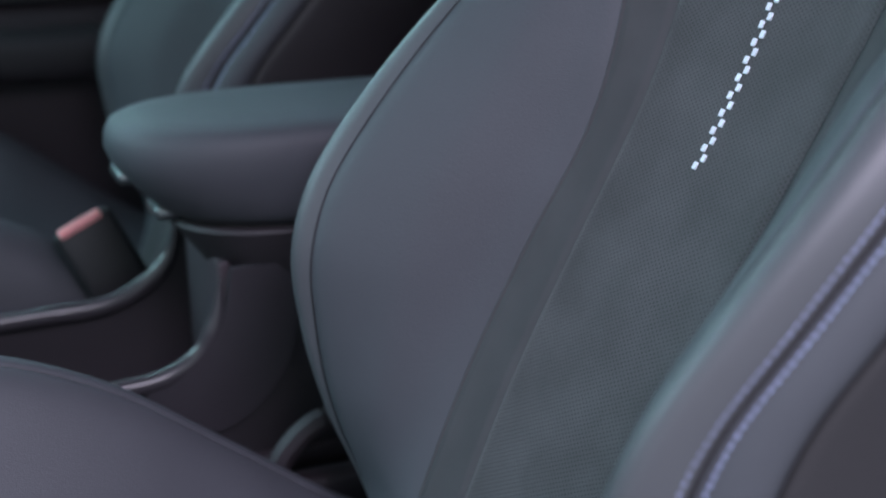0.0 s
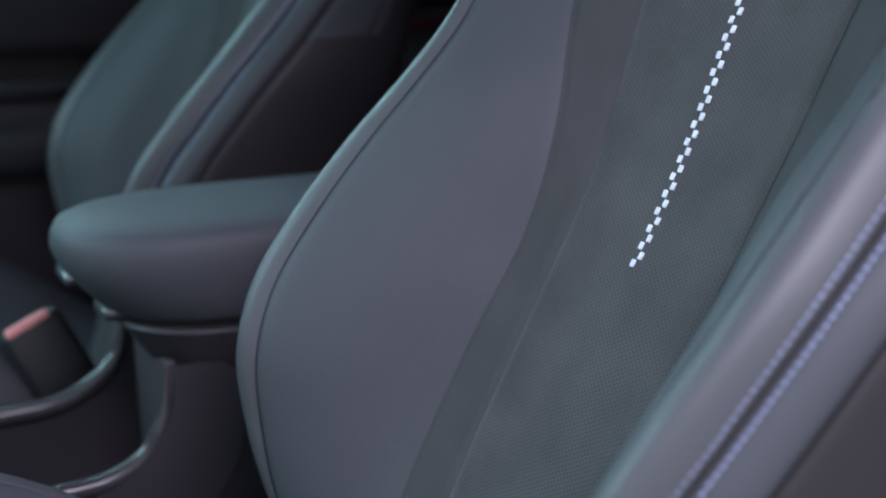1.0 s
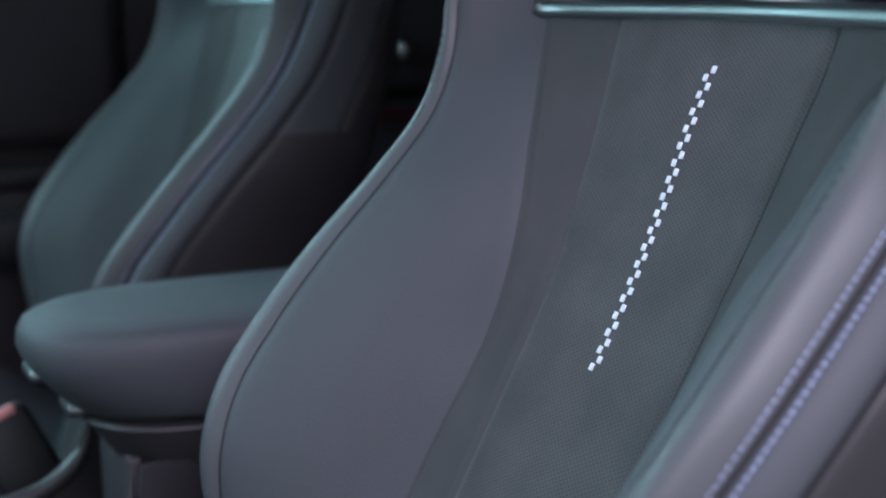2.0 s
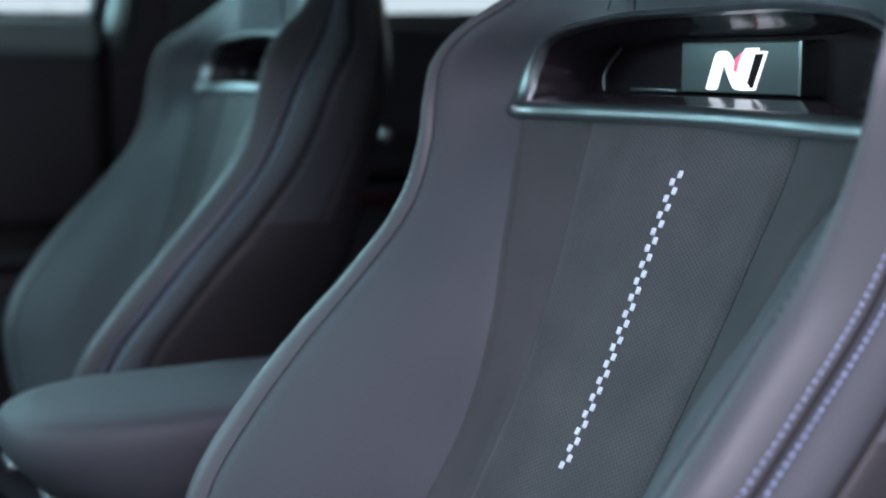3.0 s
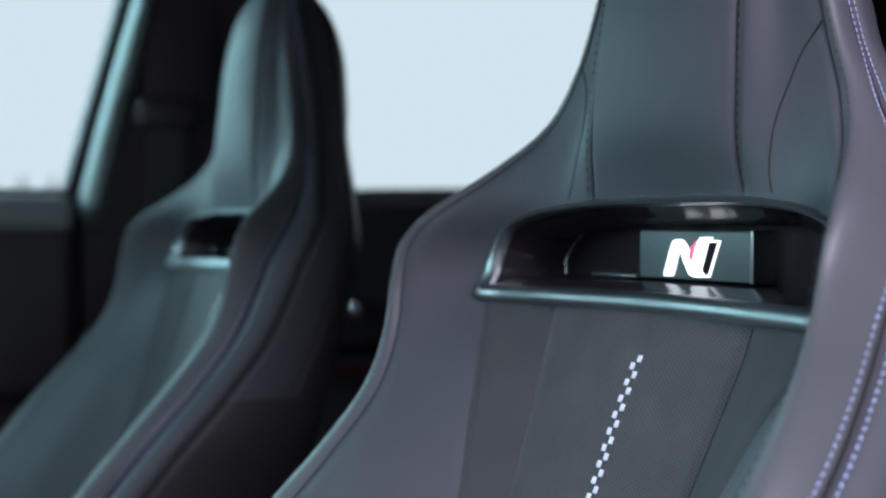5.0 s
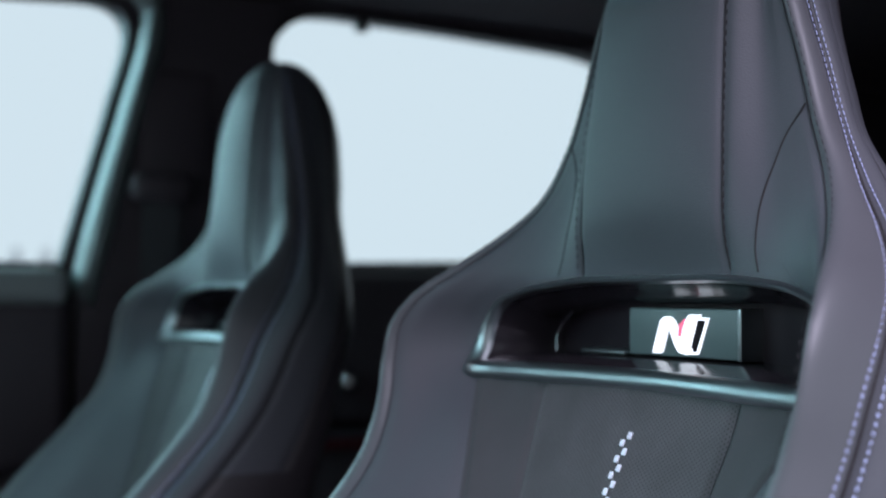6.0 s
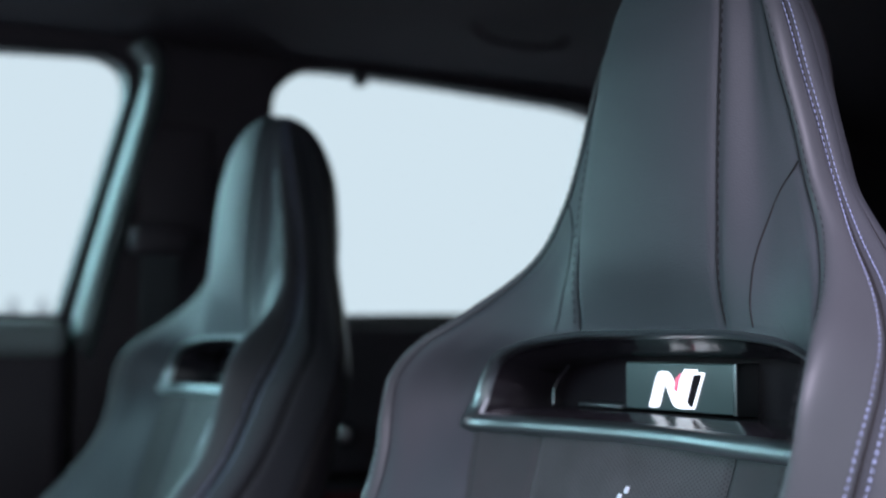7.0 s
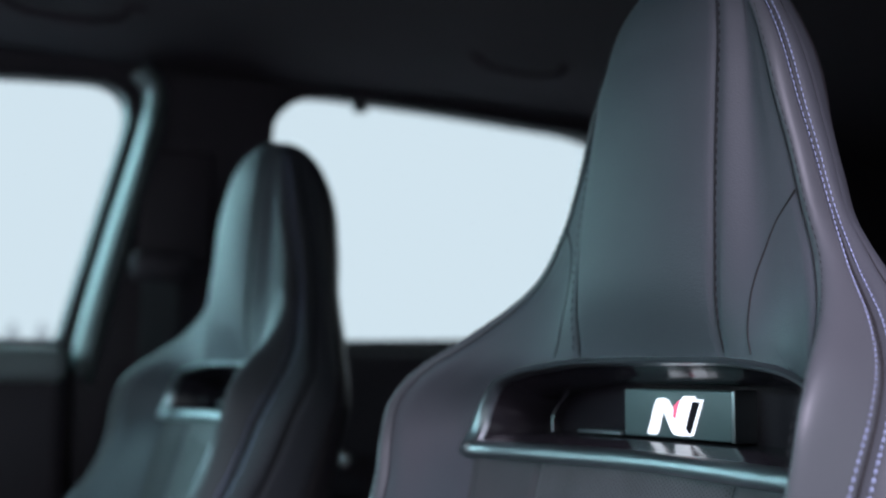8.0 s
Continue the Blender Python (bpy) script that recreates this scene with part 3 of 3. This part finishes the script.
def wall_under(path, y_off, z0):
    """Side wall of the tray below a rim."""
    grid = []
    for p in path:
        grid.append([p, Vector((p.x + 0.004, p.y - y_off * 0.2, p.z - 0.02)), Vector((p.x + 0.004, p.y - y_off, z0))])
    tail = path[-1]
    for x in (-0.2, -0.1, 0.06):
        grid.append([Vector((x, tail.y, tail.z)), Vector((x, tail.y - y_off * 0.2, tail.z - 0.02)), Vector((x, tail.y - y_off, z0))])
    return sheet(grid)


for path, off in ((near_rim, 0.012), (far_rim, -0.012)):
    part("tray_rim", tube(path, lambda u: 0.0075 * (1 - 0.85 * max(0, (u - 0.78) / 0.22)), 12, ref=(0, 1, 0)), SATIN, console, "satin grey rim of the storage tray")
    part("tray_side", wall_under(path, off, 0.22), PLASTIC, console)
part("side_cladding", slab(rounded([(-0.19, 0.620), (-0.244, 0.620), (-0.251, 0.58), (-0.272, 0.55), (-0.31, 0.535), (-0.33, 0.52), (-0.262, 0.49), (-0.205, 0.53)], (0.004, 0.002, 0.03, 0.03, 0.02, 0.01, 0.04, 0.06)), 0.3045, 0.312), SATIN, console, "grey curved side cladding")
part("tray_floor", rbox(-0.62, 0.05, 0.30, 0.45, 0.46, 0.475, 0.003), DARK, console)
part("tray_divider", rbox(-0.46, -0.345, 0.33, 0.345, 0.47, 0.535, 0.006), SATIN, console)
part("tray_back", rbox(-0.25, -0.24, 0.322, 0.43, 0.46, 0.62, 0.003), DARK, console)
part("console_base", rbox(-0.95, 0.05, 0.302, 0.438, 0.2, 0.46, 0.01), DARK, console)

buckle = thing("seat_belt_buckle", "black seat belt buckle with a red release button", "belt buckle")
bm = rbox(-0.026, 0.026, -0.013, 0.013, -0.075, 0.012, 0.006)
part("buckle_body", bm, BUCKLE, buckle)
part("release_button", rbox(-0.021, 0.017, -0.0138, -0.002, 0.006, 0.0145, 0.003), RED, buckle, "red push button")
part("stalk", tube(((0, 0, -0.07), (0.01, 0, -0.16), (0.03, 0, -0.26)), 0.012), DARK, buckle)
buckle.matrix_world = pose(-0.314, 0.505, 0.597, -14, -24, 6)

anchor = thing("belt_anchor", "black curved plastic belt anchor beside the seat", "belt anchor")
part("anchor_arm", tube(smooth_path(((-0.235, 0.262, 0.47), (-0.222, 0.262, 0.495), (-0.200, 0.262, 0.513), (-0.175, 0.262, 0.517)), 20), 0.009), DARK, anchor)
part("anchor_plate", rbox(-0.24, -0.12, 0.25, 0.272, 0.40, 0.475, 0.006), DARK, anchor)

# ---- far side of the cabin ----
FRONT_WINDOW = rounded([(-1.0, 1.012), (-0.085, 1.015), (0.014, 1.366), (-0.3, 1.352), (-0.8, 1.30)], (0.02, 0.004, 0.075, 0.02, 0.02))
REAR_WINDOW = rounded([(0.20, 1.018), (0.98, 1.035), (0.90, 1.30), (0.728, 1.358), (0.46, 1.372), (0.175, 1.380)], (0.02, 0.03, 0.05, 0.05, 0.05, 0.12))
wall = part("wall_far", slab([(-1.2, 0.2), (1.5, 0.2), (1.5, 1.45), (-1.2, 1.45)], 1.105, 1.16, (FRONT_WINDOW, REAR_WINDOW)), DARK)
tagged(wall, "dark inner side of the car body with window openings", "car side", kind="structure")
for i, (w, nm) in enumerate(((FRONT_WINDOW, "window_1"), (REAR_WINDOW, "window_2"))):
    g = part(nm, slab(w, 1.135, 1.139), GLASS)
    g.visible_shadow = False
    tagged(g, "clear side window glass in the far door", "car window", kind="structure")
    part("window_seal", tube([(x, 1.106, z) for x, z in w], 0.005, 8, closed=True), DARK, g, "dark rubber window seal")

door_f = thing("front_door_trim", "dark front door lining with satin strip and armrest", "car door")
part("upper_panel", rbox(-1.15, -0.085, 1.045, 1.104, 0.76, 1.006, 0.022), DARK, door_f)
part("sill_cap", rbox(-1.15, -0.09, 1.035, 1.118, 0.965, 1.0105, 0.016, 5), TRIM, door_f, "window sill cap, coloured pale for the window light on it")
part("satin_strip", rbox(-1.15, -0.10, 1.038, 1.05, 0.715, 0.735, 0.005), SATIN, door_f, "satin decor strip")
part("lower_panel", rbox(-1.15, -0.10, 1.04, 1.104, 0.25, 0.715, 0.02), DARK, door_f)
part("door_armrest", rbox(-1.0, -0.2, 0.985, 1.045, 0.63, 0.69, 0.02), PLASTIC, door_f)

pillar = thing("centre_pillar", "dark trimmed pillar between the far doors with grey window edging", "car pillar")
part("pillar_trim", slab([(-0.075, 0.3), (0.14, 0.3), (0.16, 1.0), (0.19, 1.37), (0.03, 1.37), (-0.072, 1.0)], 1.075, 1.103), DARK, pillar)
rail = smooth_path(((-0.083, 1.088, 0.985), (-0.058, 1.088, 1.085), (-0.026, 1.088, 1.20), (0.005, 1.088, 1.315), (0.006, 1.088, 1.345), (-0.012, 1.088, 1.366)), 40)
outer = smooth_path(((-0.052, 1.088, 0.957), (-0.019, 1.088, 1.09), (0.010, 1.088, 1.21), (0.036, 1.088, 1.315), (0.032, 1.088, 1.36), (0.010, 1.088, 1.385)), 40)
grid = []
for a, b in zip(rail, outer):
    row = []
    for k in range(17):
        u = k / 16
        out = 0.034 * math.sin(math.pi * u) ** 0.6 - 0.004 * math.exp(-((u - 0.42) / 0.05) ** 2) - 0.003 * math.exp(-((u - 0.68) / 0.04) ** 2)
        row.append(a.lerp(b, u) - Vector((0, out, 0)))
    grid.append(row)
part("window_edging", sheet(grid), EDGING, pillar, "grey-green glossy window edging")

belt = thing("seat_belt", "dark seat belt hanging from its pillar guide", "seat belt")
part("webbing", rbox(0.0, 0.048, 1.044, 1.0465, 0.55, 1.105, 0.0008, 1), BELT, belt)
part("belt_guide", rbox(-0.015, 0.065, 1.035, 1.072, 1.095, 1.135, 0.012), DARK, belt, "black pivoting belt guide")
part("height_adjuster", rbox(0.0, 0.10, 1.066, 1.082, 1.12, 1.27, 0.007), DARK, belt)

door_r = thing("rear_door_trim", "dark rear door lining with bright handle", "car door")
part("upper_panel", rbox(0.2, 1.0, 1.055, 1.104, 0.80, 1.012, 0.022), DARK, door_r)
part("lower_panel", rbox(0.17, 1.0, 1.04, 1.104, 0.25, 0.795, 0.02), DARK, door_r)
part("sill_cap", rbox(0.2, 1.0, 1.07, 1.118, 1.0, 1.02, 0.008), PLASTIC, door_r)
bm = bmesh.new()
bmesh.ops.create_uvsphere(bm, u_segments=16, v_segments=10, radius=0.015)
for v in bm.verts:
    v.co = Vector((v.co.x + 0.285, v.co.y * 0.7 + 1.045, v.co.z * 1.2 + 0.862))
part("lock_knob", bm, METAL, door_r, "bright metal knob")
part("red_strip", rbox(0.215, 0.33, 1.03, 1.044, 0.772, 0.786, 0.004), RED_DIM, door_r, "dark red reflector strip")

rear = thing("rear_bench", "dark rear bench seat with upright back", "rear seat")
part("bench_back", rbox(0.78, 0.92, -0.3, 1.03, 0.45, 0.98, 0.04), SHELL, rear)
part("bench_cushion", rbox(0.36, 0.8, -0.3, 1.03, 0.3, 0.52, 0.04), SHELL, rear)
for y in (0.75, -0.02):
    part("bench_headrest", rbox(0.82, 0.91, y - 0.12, y + 0.12, 0.99, 1.14, 0.035), SHELL, rear)

# ---- roof, floor, ends and near side, which close the cabin ----
def setting(name, bm, mat, label, category):
    return tagged(part(name, bm, mat), label, category, kind="structure")


grid = []
for i in range(25):
    x = -0.95 + 2.4 * i / 24
    row = []
    for j in range(21):
        y = -0.36 + 1.47 * j / 20
        u = (y - 0.37) / 0.735
        row.append(Vector((x, y, 1.435 - 0.05 * abs(u) ** 3 - 0.05 * max(0, x - 0.4) ** 2 - 0.09 * max(0, -x - 0.35) ** 2)))
    grid.append(row)
bm = sheet(grid)
r = bmesh.ops.extrude_face_region(bm, geom=bm.faces[:])
for v in r["geom"]:
    if isinstance(v, bmesh.types.BMVert):
        v.co.z += 0.04
setting("ceiling", bm, CLOTH, "black cloth roof lining of the car", "headliner")
setting("floor", rbox(-1.3, 1.5, -0.4, 1.16, 0.15, 0.2, 0.0), CARPET, "black carpet car floor", "floor")
setting("wall_rear", rbox(1.45, 1.5, -0.4, 1.16, 0.2, 1.45, 0.0), DARK, "dark rear end of the cabin", "wall")
setting("wall_front", rbox(-1.3, -1.25, -0.4, 1.16, 0.2, 0.98, 0.0), DARK, "dark front bulkhead of the cabin", "wall")
setting("wall_near", slab(rounded([(0.12, 0.2), (1.5, 0.2), (1.5, 1.42), (0.22, 1.42)], (0, 0, 0, 0)), -0.40, -0.35), DARK, "dark near side of the body behind the open door", "car side")
setting("sill_near", rbox(-1.2, 0.12, -0.40, -0.32, 0.15, 0.30, 0.02), DARK, "dark door sill of the open door", "door sill")
setting("ground", rbox(-60, 60, -60, 60, -0.06, -0.01, 0.0), FLOOR_GREY, "pale grey studio floor under the car", "floor")

for hx, hy, hz in ((-0.13, 0.93, 1.408), (0.49, 0.93, 1.412)):
    handle = thing("grab_handle", "black folding grab handle under the roof edge", "grab handle", "grab handles")
    part("grip", tube(smooth_path(((hx - 0.08, hy, hz + 0.012), (hx - 0.06, hy - 0.008, hz - 0.012), (hx + 0.06, hy - 0.008, hz - 0.012), (hx + 0.08, hy, hz + 0.012)), 24), 0.005), CLOTH, handle)
    for dx in (-0.08, 0.08):
        part("mount", rbox(hx + dx - 0.014, hx + dx + 0.014, hy - 0.012, hy + 0.012, hz, hz + 0.03, 0.005), CLOTH, handle)

clip = thing("window_blind_hook", "small black blind hook on the rear window frame", "hook")
part("hook_base", rbox(0.315, 0.333, 1.09, 1.104, 1.352, 1.372, 0.003), DARK, clip)
part("hook_tip", rbox(0.32, 0.328, 1.082, 1.094, 1.350, 1.36, 0.002), DARK, clip)

# cones on poles, made up for two faint grey shapes of unknown nature
for sx in (0.70, 0.84):
    stand = thing("far_grey_shape", "pale grey cone on a pole, made up for a faint shape far outside", "stand", "studio stands")
    part("pole", tube(((sx, 6.0, -0.01), (sx, 6.0, 1.12)), 0.02), FLOOR_GREY, stand)
    part("head", tube(((sx, 6.0, 1.10), (sx, 6.0, 1.14), (sx, 6.0, 1.205)), lambda u: 0.055 - 0.045 * u, 12), FLOOR_GREY, stand)
    part("foot", tube(((sx, 6.0, -0.01), (sx, 6.0, 0.03)), 0.18, 16), FLOOR_GREY, stand)
